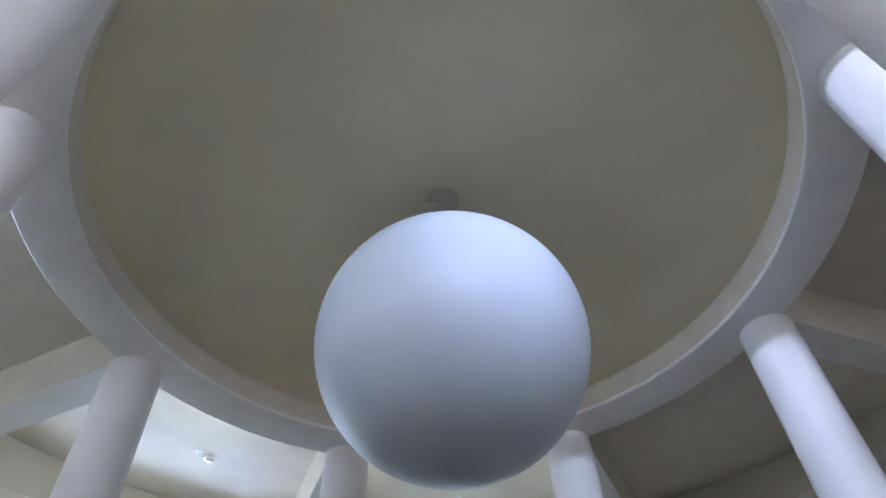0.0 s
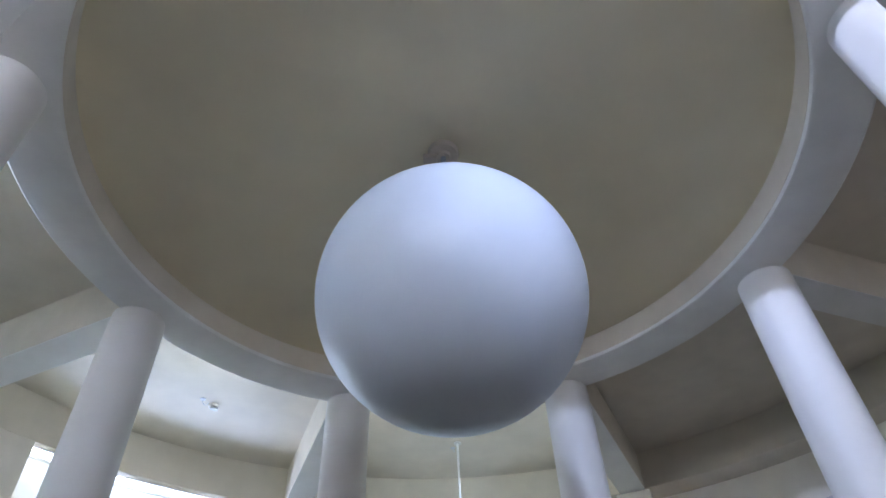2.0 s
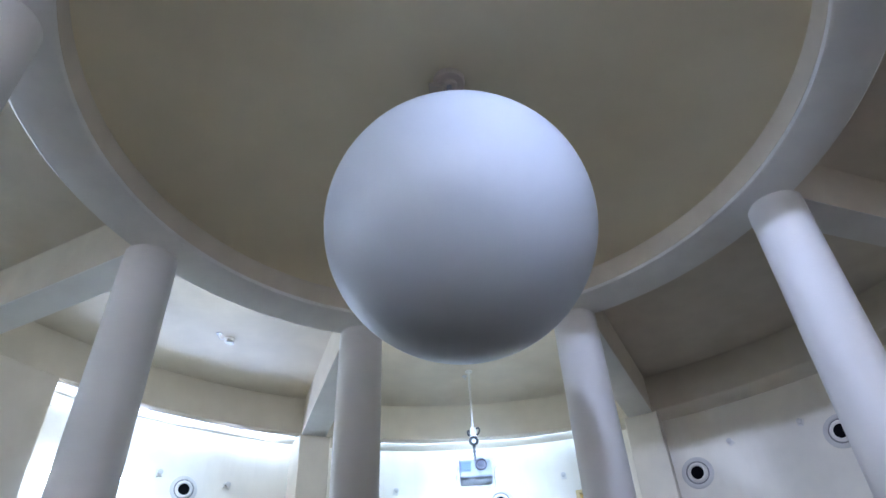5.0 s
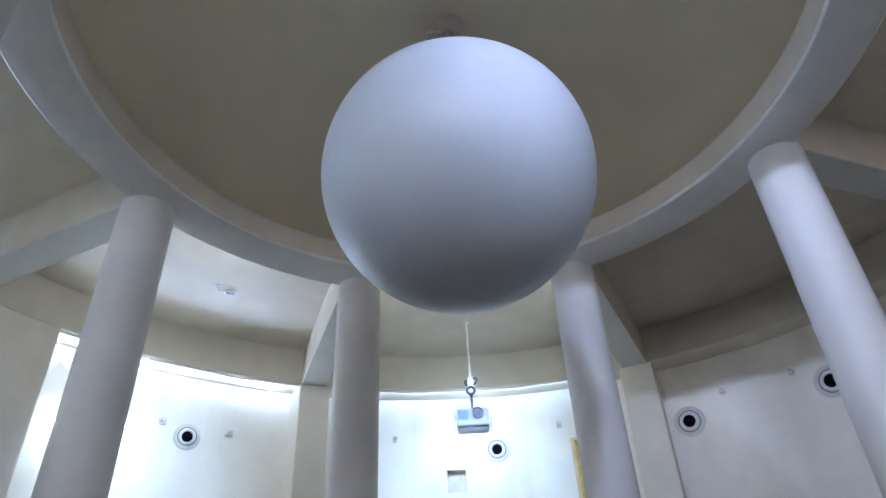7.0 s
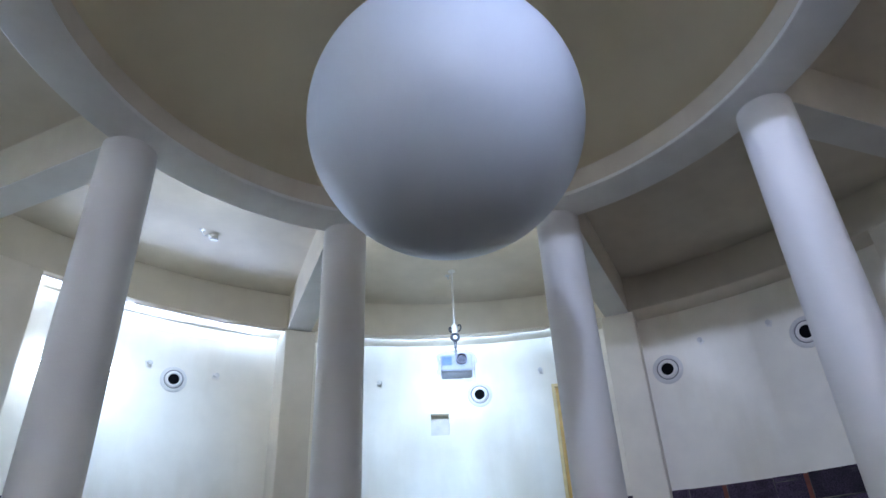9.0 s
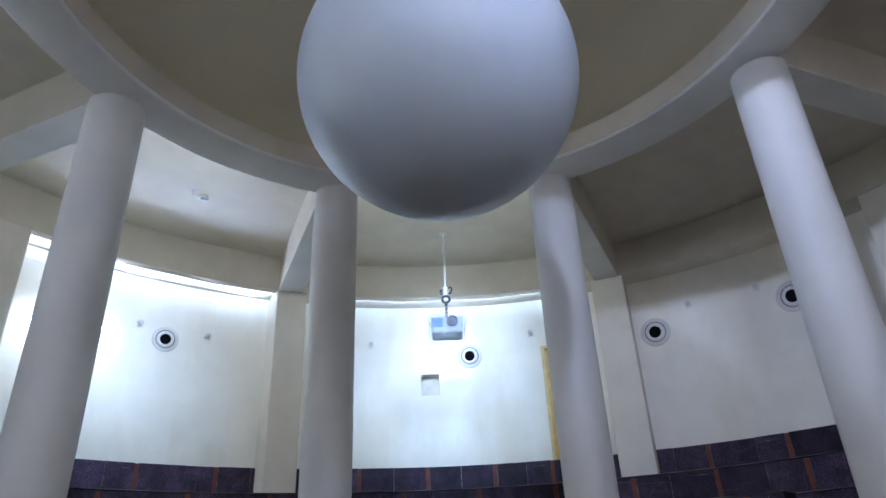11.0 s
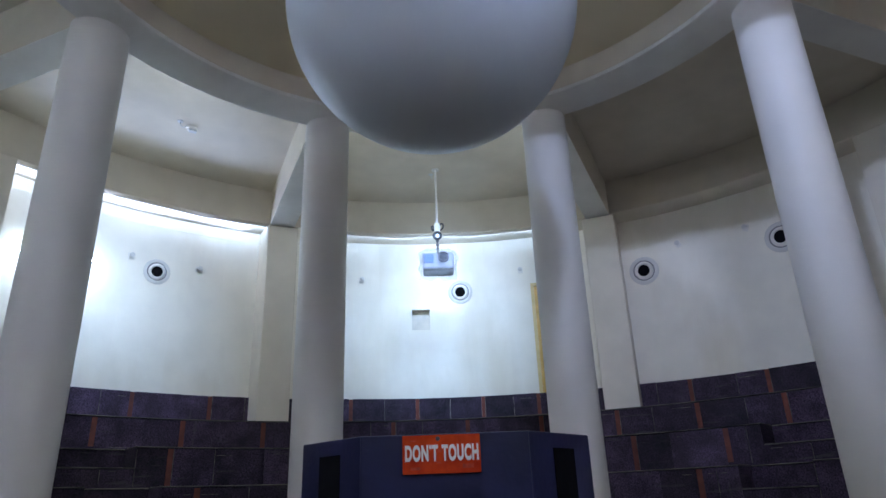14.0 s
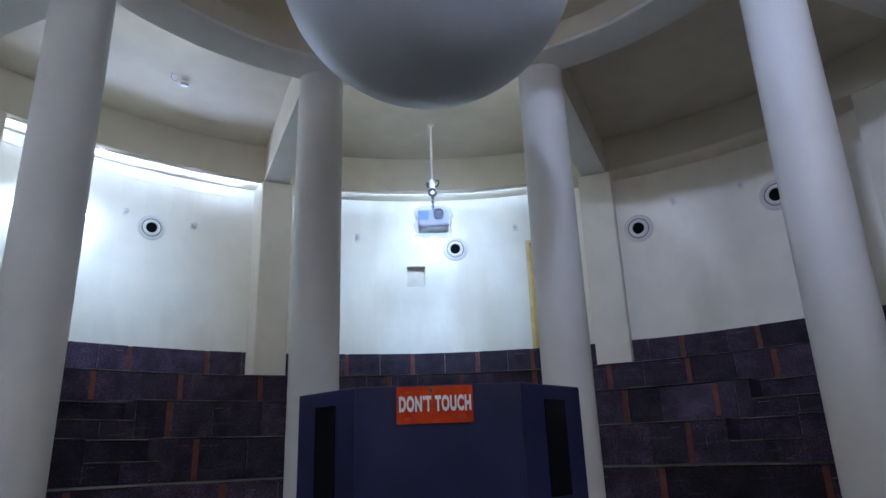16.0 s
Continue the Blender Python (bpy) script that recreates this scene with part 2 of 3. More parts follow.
def lathe_bm(profile, steps=32):
    """Turn an open (r, z) profile round z; ends with r = 0 close to a point."""
    bm = bmesh.new()
    rings = []
    for r, z in profile:
        if r < 1e-6:
            rings.append([bm.verts.new((0, 0, z))])
        else:
            rings.append([bm.verts.new((r * math.cos(2 * math.pi * i / steps), r * math.sin(2 * math.pi * i / steps), z)) for i in range(steps)])
    for u, v in zip(rings, rings[1:]):
        for i in range(steps):
            j = (i + 1) % steps
            if len(u) == 1 and len(v) > 1:
                bm.faces.new((u[0], v[i], v[j]))
            elif len(v) == 1 and len(u) > 1:
                bm.faces.new((u[i], u[j], v[0]))
            elif len(u) > 1:
                bm.faces.new((u[i], u[j], v[j], v[i]))
    return bm


def at(ob, m):
    ob.matrix_world = m
    return ob


# ---- large structure ----
# door and niche openings: bearing range, height range
DOOR = (12.4, 19.8, Z_LEDGE, 4.24)
NICHE = (-4.4, -1.9, 3.62, 3.93)


def outer_wall():
    angles = sorted({round(-180 + 3 * i, 3) for i in range(120)} | {DOOR[0], DOOR[1], NICHE[0], NICHE[1]})
    zs = [0.0, DOOR[2], NICHE[2], NICHE[3], DOOR[3], Z_SOFFIT, 5.75]
    bm = bmesh.new()
    grid = {}

    def v(r, i, z):
        key = (r, i % len(angles), z)
        if key not in grid:
            grid[key] = bm.verts.new(polar(r, angles[i % len(angles)], z, OC))
        return grid[key]

    def hole(i, z0, z1):
        a = (angles[i] + angles[(i + 1) % len(angles)]) / 2
        return any(h[0] < a < h[1] and h[2] - 1e-4 <= z0 and z1 <= h[3] + 1e-4 for h in (DOOR, NICHE))

    for i in range(len(angles)):
        for z0, z1 in zip(zs, zs[1:]):
            if not hole(i, z0, z1):
                bm.faces.new((v(R_WALL, i, z0), v(R_WALL, i + 1, z0), v(R_WALL, i + 1, z1), v(R_WALL, i, z1)))
            bm.faces.new((v(R_WALL + 0.25, i, z0), v(R_WALL + 0.25, i, z1), v(R_WALL + 0.25, i + 1, z1), v(R_WALL + 0.25, i + 1, z0)))
        bm.faces.new((v(R_WALL, i, zs[-1]), v(R_WALL, i + 1, zs[-1]), v(R_WALL + 0.25, i + 1, zs[-1]), v(R_WALL + 0.25, i, zs[-1])))
    for h, deep in ((DOOR, 0.18), (NICHE, 0.125)):
        i0, i1 = angles.index(h[0]), angles.index(h[1])
        span = range(i0, i1)
        r2 = R_WALL + deep
        for z in (h[2], h[3]):
            for i in span:
                bm.faces.new([bm.verts.new(polar(r, angles[k], z, OC)) for r, k in ((R_WALL, i), (R_WALL, i + 1), (r2, i + 1), (r2, i))])
        for i in (i0, i1):
            bm.faces.new([bm.verts.new(polar(r, angles[i], z, OC)) for r, z in ((R_WALL, h[2]), (R_WALL, h[3]), (r2, h[3]), (r2, h[2]))])
        for i in span:
            bm.faces.new([bm.verts.new(polar(r2, angles[k], z, OC)) for k, z in ((i, h[2]), (i + 1, h[2]), (i + 1, h[3]), (i, h[3]))])
    bmesh.ops.remove_doubles(bm, verts=bm.verts, dist=1e-5)
    ob = part("wall_outer", bm, M_WALL)
    tagged(ob, "curved white plastered wall, stained in places", "wall", kind="structure")


outer_wall()

ob = part("floor", arc_bm([(0.001, -0.1), (6.3, -0.1), (6.3, 0.0), (0.001, 0.0)], 0, 360, 72, OC, True), M_FLOOR)
tagged(ob, "unseen floor of the round hall, pale beige to bounce light upward", "floor", kind="structure")
ob = part("ceiling_ring", arc_bm([(2.85, Z_CEIL), (6.25, Z_CEIL), (6.25, 5.8), (2.85, 5.8)], 0, 360, 96, (0.03, -0.07), True), M_CREAM)
tagged(ob, "cream painted flat ceiling between the beams", "ceiling", kind="structure")

R_IN, R_OUT = 2.60, 3.05
Z_RIM, Z_CROWN = 5.27, 5.56
prof = [(R_IN + 0.2, Z_RIM)] + [(R_IN * (1 - i / 14), Z_RIM + (Z_CROWN - Z_RIM) * (1 - (1 - i / 14) ** 2)) for i in range(15)]
ob = part("ceiling_dome", lathe_bm(prof, 96), M_DOME, smooth=True)
ob.location = (RC[0], RC[1], 0)
tagged(ob, "shallow olive-grey painted dome above the ring of columns", "ceiling", kind="structure")

e = 0.034
ob = part("ring_beam", arc_bm([(R_IN, Z_SOFFIT + e), (R_IN + e * 0.3, Z_SOFFIT + e * 0.3), (R_IN + e, Z_SOFFIT), (R_OUT - e, Z_SOFFIT), (R_OUT, Z_SOFFIT + e), (R_OUT, 5.78), (R_IN, 5.78)], 0, 360, 160, RC, True), M_RING, smooth=True)
tagged(ob, "smooth painted circular beam resting on the columns", "beam", kind="structure")
part("fascia", arc_bm([(R_IN - 0.004, Z_SOFFIT + 0.040), (R_IN + 0.002, Z_SOFFIT + 0.040), (R_IN + 0.002, Z_RIM - 0.002), (R_IN - 0.004, Z_RIM - 0.002)], 0, 360, 160, RC, True), M_CREAM, ob, "cream inner face of the ring")
ob = part("wall_beam", arc_bm([(R_FACE, Z_SOFFIT + 0.02), (R_FACE + 0.02, Z_SOFFIT), (R_WALL + 0.05, Z_SOFFIT - 0.055), (R_WALL + 0.05, 5.77), (R_FACE, 5.77)], 0, 360, 160, OC, True), M_CREAM, smooth=True)
tagged(ob, "cream painted edge beam along the curved wall", "beam", kind="structure")

# bearing of each column round RC, and of the pilaster behind it round OC
COLUMNS = [(-65.1, -67.0), (-21.1, -23.2), (23.6, 23.1), (67.5, 68.0), (115.9, 114.0), (149.5, 150.5), (-149.5, -150.5), (-112.4, -112.0)]
R_COL = [3.02, 3.02, 3.02, 3.02, 2.92, 2.87, 2.87, 2.90]


def column():
    prof = [(0.0, 0.0), (0.229, 0.0), (0.229, 2.6), (0.227, 4.94), (0.224, Z_SOFFIT + 0.01), (0.0, Z_SOFFIT + 0.01)]
    ob = part("column", lathe_bm(prof, 64), M_COLUMN, smooth=True)
    return tagged(ob, "thick round white painted column under the ring beam", "column", group="ring of columns")


def radial_beam(a, b):
    p0, p1 = polar(R_OUT - 0.06, a, 0, RC), polar(R_FACE + 0.04, b, 0, OC)
    d = (p1 - p0).length
    # sides cream, underside paler: their shade and light put into the paint
    ob = part("radial_beam", box_bm(-0.17, 0.17, 0, d, Z_SOFFIT + 0.008, 5.77, 0.012), M_CREAM)
    part("soffit", box_bm(-0.166, 0.166, 0.04, d - 0.03, Z_SOFFIT + 0.003, Z_SOFFIT + 0.009), M_RING, ob, "underside panel in a paler paint for the light it catches")
    ang = math.degrees(math.atan2(p1.x - p0.x, p1.y - p0.y))
    at(ob, pose(p0.x, p0.y, 0, 0, 0, -ang))
    return tagged(ob, "painted straight beam from column to wall pilaster", "beam", kind="structure")


def pilaster(b, wide=None, splay=0.0):
    if wide:
        bm = arc_bm([(R_FACE - 0.03, Z_LEDGE + 0.003), (R_WALL + 0.01, Z_LEDGE + 0.003), (R_WALL + 0.01, Z_SOFFIT - 0.004), (R_FACE - 0.03, Z_SOFFIT - 0.004)], wide[0], wide[1], 10, OC)
        ob = part("pilaster", bm, M_PILASTER)
        return tagged(ob, "broad white painted pier against the curved wall", "pilaster", group="wall pilasters")
    p = polar(R_FACE - 0.03, b, 0, OC)
    bm = box_bm(-0.225, 0.225, 0, 0.33, Z_LEDGE + 0.003, Z_SOFFIT - 0.004, 0.010)
    for v in bm.verts:
        if v.co.x < 0:
            v.co.x += splay * (0.45 - v.co.y / 0.33)
    ob = part("pilaster", bm, M_PILASTER)
    at(ob, pose(p.x, p.y, 0, 0, 0, -b))
    return tagged(ob, "square white painted pilaster against the curved wall", "pilaster", group="wall pilasters")


first = column()
for i, (a, b) in enumerate(COLUMNS):
    p = polar(R_COL[i], a, 0, RC)
    if i == 0:
        at(first, pose(p.x, p.y, 0))
    else:
        copy_thing(first, pose(p.x, p.y, 0))
    radial_beam(a, b)
    pilaster(b, {0: (-70.5, -56.0), 3: (55.6, 71.5)}.get(i), 0.085 if i == 1 else 0.0)

# back of the square niche, the shade inside put into a darker wall colour
niche = new("wall_niche")
tagged(niche, "square recess in the wall, its back toned darker for the shade inside", "niche", kind="structure")
n0, n1, nz0, nz1 = NICHE
part("back", arc_bm([(R_WALL + 0.110, nz0 + 0.001), (R_WALL + 0.121, nz0 + 0.001), (R_WALL + 0.121, nz1 - 0.001), (R_WALL + 0.110, nz1 - 0.001)], n0 + 0.01, n1 - 0.01, 4, OC), M_NICHE_SHADE, niche)

# ---- door ----
R_DOOR = R_WALL + 0.05


def flat_on_wall(name, a0, a1, r0, r1, z0, z1, mat, parent=None, label=""):
    return part(name, arc_bm([(r0, z0), (r1, z0), (r1, z1), (r0, z1)], a0, a1, 6, OC), mat, parent, label)


door = new("door_1")
tagged(door, "yellow varnished wooden door in a matching frame", "door", kind="structure")
w = 0.45
leaf = flat_on_wall("leaf", DOOR[0] + w, DOOR[1] - w, R_DOOR, R_DOOR + 0.04, Z_LEDGE + 0.01, DOOR[3] - 0.045, M_WOOD, door)
flat_on_wall("jamb", DOOR[0] + 0.02, DOOR[0] + w, R_WALL - 0.012, R_WALL + 0.12, Z_LEDGE + 0.005, DOOR[3] - 0.045, M_WOODL, door)
flat_on_wall("jamb", DOOR[1] - w, DOOR[1] - 0.02, R_WALL - 0.012, R_WALL + 0.12, Z_LEDGE + 0.005, DOOR[3] - 0.045, M_WOODL, door)
flat_on_wall("head", DOOR[0] + 0.02, DOOR[1] - 0.02, R_WALL - 0.012, R_WALL + 0.12, DOOR[3] - 0.044, DOOR[3] - 0.003, M_WOODL, door)
flat_on_wall("stile", DOOR[0] + w + 0.06, DOOR[0] + w + 0.75, R_DOOR - 0.012, R_DOOR - 0.002, Z_LEDGE + 0.05, DOOR[3] - 0.07, M_WOOD, door)
bolt = part("bolt", lathe_bm([(0.0, 0.0), (0.014, 0.0), (0.014, 0.03), (0.0, 0.035)], 12), M_METAL, door, "small dark metal bolt")
at(bolt, Matrix.Translation(polar(R_DOOR - 0.012, DOOR[0] + 1.05, 3.42, OC)) @ pose(0, 0, 0, 90, 0, -13.4))

# ---- globe ----


def globe():
    root = new("projection_globe")
    root.location = (0.0, -0.12, 4.03)
    bm = bmesh.new()
    bmesh.ops.create_uvsphere(bm, u_segments=128, v_segments=80, radius=0.86)
    part("shell", bm, M_SPHERE, root, smooth=True)
    part("rod", lathe_bm([(0.0, 0.85), (0.02, 0.85), (0.02, 1.50), (0.0, 1.50)], 16), M_GREY, root, "short grey hanging rod")
    part("mount_plate", lathe_bm([(0.0, 1.455), (0.05, 1.455), (0.065, 1.47), (0.118, 1.475), (0.125, 1.49), (0.125, 1.53), (0.0, 1.53)], 28), M_MOUNT, root, "dull brown mounting plate on the dome")
    clamp = box_bm(-0.16, -0.05, -0.035, 0.035, 1.43, 1.48, 0.008)
    part("clamp", clamp, M_MOUNT, root)
    tagged(root, "large plain white globe hung from the dome", "globe")


globe()

# ---- cabinet and sign ----


def cabinet():
    root = new("cabinet")
    pts = [(-0.32, -0.85), (0.28, -0.85), (0.55, -0.58), (0.55, 0.33), (0.28, 0.60), (-0.32, 0.60), (-0.57, 0.35), (-0.57, -0.60)]
    n = len(pts)
    for i in range(n):
        p, q = Vector((*pts[i], 0)), Vector((*pts[(i + 1) % n], 0))
        d = (q - p).length
        t = (q - p).normalized()
        ang = math.degrees(math.atan2(t.y, t.x))
        panel = part("panel", box_bm(0.001, d - 0.001, 0.0, 0.03, 0.0, 1.49, 0.004), M_NAVY, root)
        panel.matrix_local = pose(p.x, p.y, 0, 0, 0, ang)
        if i in (1, 7):
            # tall slot in each bevelled side, its inner dark put into a thin black plate
            a0, a1 = (0.33, 0.68) if i == 7 else (0.36, 0.70)
            slot = part("slot", box_bm(d * a0, d * a1, -0.004, 0.002, 1.09, 1.435, 0.0), M_BLACK, root, "tall thin black plate for the dark inside a slot")
            slot.matrix_local = pose(p.x, p.y, 0, 0, 0, ang)
    bm = bmesh.new()
    vs = [bm.verts.new((x * 0.94 - 0.001, (y + 0.12) * 0.94 - 0.12, 1.478)) for x, y in pts]
    f = bm.faces.new(vs)
    bmesh.ops.solidify(bm, geom=[f], thickness=0.02)
    part("top", bm, M_NAVY, root)
    tagged(root, "dark navy eight-sided cabinet below the globe", "cabinet")


cabinet()


def text_mesh(body, height, width, bold):
    cu = bpy.data.curves.new("text", "FONT")
    cu.space_character, cu.space_word = 1.12, 1.15
    cu.body, cu.align_x, cu.align_y, cu.extrude, cu.offset = body, "CENTER", "CENTER", 0.0015, bold
    tmp = new("text", cu)
    bpy.context.view_layer.update()
    me = bpy.data.meshes.new_from_object(tmp.evaluated_get(bpy.context.evaluated_depsgraph_get()))
    bpy.data.objects.remove(tmp)
    xs = [v.co.x for v in me.vertices]
    ys = [v.co.y for v in me.vertices]
    sx, sy = width / (max(xs) - min(xs)), height / (max(ys) - min(ys))
    mx, my = (max(xs) + min(xs)) / 2, (max(ys) + min(ys)) / 2
    for v in me.vertices:
        v.co = Vector(((v.co.x - mx) * sx, (v.co.y - my) * sy, v.co.z))
    return me


def sign():
    root = new("warning_sign")
    root.matrix_world = pose(-0.033, -0.8545, 1.420, 90, 0, 0)
    part("board", box_bm(-0.137, 0.137, -0.065, 0.065, 0.0, 0.004, 0.0015), M_SIGN, root, "red-orange printed board, smudged")
    me = text_mesh("DON\u2019T TOUCH", 0.056, 0.258, 0.048)
    me.materials.append(M_LETTER)
    t = new("lettering", me)
    t.parent = root
    t.location = (0.001, 0.004, 0.0060)
    t["label"] = "bold white capital letters"
    sc = part("screw", lathe_bm([(0.0, 0.0), (0.008, 0.0), (0.008, 0.003), (0.0, 0.004)], 12), M_METAL, root)
    sc.location = (-0.012, 0.052, 0.004)
    for x, y, wd, hd in ((-0.010, -0.028, 0.014, 0.006), (-0.006, 0.012, 0.016, 0.012), (-0.092, -0.047, 0.034, 0.010), (0.092, -0.042, 0.040, 0.014), (-0.100, 0.046, 0.02, 0.005)):
        part("smudge", box_bm(x - wd / 2, x + wd / 2, y - hd / 2, y + hd / 2, 0.0041, 0.0046), M_SMUDGE, root)
    tagged(root, "red warning sign with white DON'T TOUCH lettering on the cabinet", "sign")


sign()

# ---- projector on its hanger ----


def projector():
    root = new("projector")
    root.location = (0.030, 4.67, 4.205)
    part("body", box_bm(-0.205, 0.205, -0.02, 0.30, -0.120, 0.115, 0.03), M_PROJ, root, "light grey projector body")
    lens = part("lens", lathe_bm([(0.0, 0.0), (0.068, 0.0), (0.072, 0.01), (0.072, 0.05), (0.062, 0.055), (0.056, 0.035), (0.0, 0.035)], 28), M_LENSRING, root, "dark round lens")
    lens.matrix_local = pose(0.070, -0.015, 0.035, 90, 0, 0)
    part("glass", lathe_bm([(0.0, 0.040), (0.03, 0.038), (0.055, 0.034), (0.055, 0.030), (0.0, 0.030)], 24), M_LENS, lens, "dark glass front")
    part("vent_panel", box_bm(-0.185, -0.055, -0.032, -0.018, -0.035, 0.085, 0.008), M_BLUE, root, "blue-grey front panel")
    for k in range(4):
        part("slat", box_bm(-0.178, -0.062, -0.037, -0.031, -0.020 + k * 0.026, -0.013 + k * 0.026), M_BLUE, root)
    # crumpled clear bag round the body
    bm = bmesh.new()
    bmesh.ops.create_cube(bm, size=1.0)
    bmesh.ops.subdivide_edges(bm, edges=bm.edges[:], cuts=9, use_grid_fill=True)
    for v in bm.verts:
        q = Vector((v.co.x * 0.48, v.co.y * 0.42 + 0.14, v.co.z * 0.31 - 0.012))
        k = noise.noise(q * 8.0) * 0.045 + noise.noise(q * 25.0) * 0.016
        n = Vector((v.co.x * 0.50, v.co.y * 0.42, v.co.z * 0.31)).normalized()
        r = 1.0 - 0.10 * (abs(v.co.x) ** 4 + abs(v.co.z) ** 4 + abs(v.co.y) ** 4) * 4
        v.co = Vector((q.x * r, (q.y - 0.14) * r + 0.14, q.z * r)) + n * k
    part("dust_cover", bm, M_BAG, root, "crumpled clear plastic dust cover", smooth=True)
    tagged(root, "ceiling projector wrapped in a clear plastic cover", "projector")


projector()


def hanger():
    root = new("projector_hanger")
    root.location = (0.03, 4.67, 0)
    part("pole", lathe_bm([(0.0, 4.70), (0.014, 4.70), (0.014, Z_CEIL), (0.0, Z_CEIL)], 16), M_COLUMN, root, "thin white pole")
    part("ceiling_plate", lathe_bm([(0.0, Z_CEIL - 0.012), (0.05, Z_CEIL - 0.012), (0.05, Z_CEIL), (0.0, Z_CEIL)], 20), M_COLUMN, root)
    part("collar", lathe_bm([(0.0, 4.60), (0.035, 4.60), (0.042, 4.64), (0.042, 4.70), (0.03, 4.73), (0.0, 4.73)], 20), M_PLASTIC, root)

    def ring(x, y, z, r, t, rx, rz):
        bm = bmesh.new()
        for i in range(24):
            a = i / 24 * 2 * math.pi
            for j in range(8):
                b = j / 8 * 2 * math.pi
                bm.verts.new(((r + t * math.cos(b)) * math.cos(a), (r + t * math.cos(b)) * math.sin(a), t * math.sin(b)))
        bm.verts.ensure_lookup_table()
        for i in range(24):
            for j in range(8):
                bm.faces.new([bm.verts[k] for k in (i * 8 + j, ((i + 1) % 24) * 8 + j, ((i + 1) % 24) * 8 + (j + 1) % 8, i * 8 + (j + 1) % 8)])
        ob = part("clamp_ring", bm, M_METAL, root, "dark round clamp", smooth=True)
        ob.matrix_local = pose(x, y, z, rx, 0, rz)

    ring(-0.055, -0.02, 4.655, 0.030, 0.012, 90, 60)
    ring(0.055, -0.02, 4.675, 0.042, 0.010, 90, -50)
    ring(0.0, -0.03, 4.545, 0.046, 0.018, 90, 0)
    part("swivel", lathe_bm([(0.0, 4.50), (0.03, 4.505), (0.04, 4.545), (0.03, 4.585), (0.0, 4.60)], 20), M_STEEL, root, "pale swivel joint", smooth=True)
    prof = [(0.0, 4.26)]
    for k in range(8):
        prof += [(0.020 if k % 2 else 0.013, 4.26 + k * 0.03), (0.020 if k % 2 else 0.013, 4.285 + k * 0.03)]
    prof.append((0.0, 4.50))
    part("threaded_rod", lathe_bm(prof, 14), M_METAL, root, "dark threaded rod")
    tagged(root, "white pole hanger with dark clamps fixed to the ceiling", "projector mount")


hanger()

# ---- wall nozzles, stubs, lamps ----


def on_wall(a, z, proud=0.0):
    """Frame on the wall: local z points into the room, local y up."""
    p = polar(R_WALL - proud, a, z, OC)
    return Matrix.Translation(p) @ pose(0, 0, 0, 90, 0, -a)


def nozzle():
    root = new("air_nozzle")
    part("flange", lathe_bm([(0.120, 0.0), (0.172, 0.0), (0.171, 0.008), (0.160, 0.016), (0.128, 0.018), (0.124, 0.003), (0.120, 0.0)], 40), M_FLANGE, root, smooth=True)
    # shade between flange and ball, put into a dark grey disc
    part("gap", lathe_bm([(0.0, 0.002), (0.126, 0.002), (0.126, 0.006), (0.0, 0.006)], 32), M_GREYD, root, "dark grey disc for the shade in the gap round the ball")
    prof = [(0.111, 0.002), (0.110, 0.012), (0.102, 0.026), (0.088, 0.034), (0.078, 0.034), (0.072, 0.030), (0.068, 0.006), (0.0, 0.006)]
    ball = part("ball", lathe_bm(prof, 36), M_PLASTIC, root, smooth=True)
    ball.matrix_local = pose(0, 0, 0.0, 4, -4, 0)
    # dark of the tube, put into a closed black disc
    hole = part("opening", lathe_bm([(0.0, 0.0), (0.070, 0.0), (0.068, 0.018), (0.0, 0.018)], 28), M_BLACK, ball, "black disc for the dark inside the nozzle")
    hole.matrix_local = pose(0, 0, 0.008)
    return tagged(root, "round white ball-jet air nozzle on the curved wall", "air nozzle", group="wall air nozzles")


noz = nozzle()
for i, (a, z) in enumerate([(-38.1, 4.183), (2.5, 4.179), (27.9, 4.186), (44.8, 4.22), (-58.0 - 24.0, 4.18), (92.0, 4.18)]):
    if i == 0:
        at(noz, on_wall(a, z) @ Matrix.Scale(0.98, 4))
    else:
        copy_thing(noz, on_wall(a, z) @ Matrix.Scale(1.08 if i == 1 else 1.2, 4))


def stub():
    root = new("wall_bracket")
    part("plate", box_bm(-0.035, 0.035, -0.045, 0.045, 0.0, 0.012, 0.004), M_PLASTIC, root)
    part("arm", box_bm(-0.018, 0.018, 0.0, 0.034, 0.010, 0.050, 0.006), M_PLASTIC, root)
    part("cap", lathe_bm([(0.0, 0.045), (0.030, 0.050), (0.032, 0.070), (0.0, 0.078)], 16), M_FLANGE, root, "small dull grey cap")
    return tagged(root, "small empty lamp bracket fixed to the wall", "wall bracket", group="wall brackets")


st = stub()
for i, (a, z) in enumerate([(-11.4, 4.376), (11.2, 4.455), (32.7, 4.472), (41.1, 4.461), (-41.3, 4.33), (-33.1, 4.304)]):
    m = on_wall(a, z) @ pose(0, 0, 0, 0, 0, (-8, 5, 25, -20, 12, 80)[i])
    if i == 0:
        at(st, m)
    else:
        copy_thing(st, m)


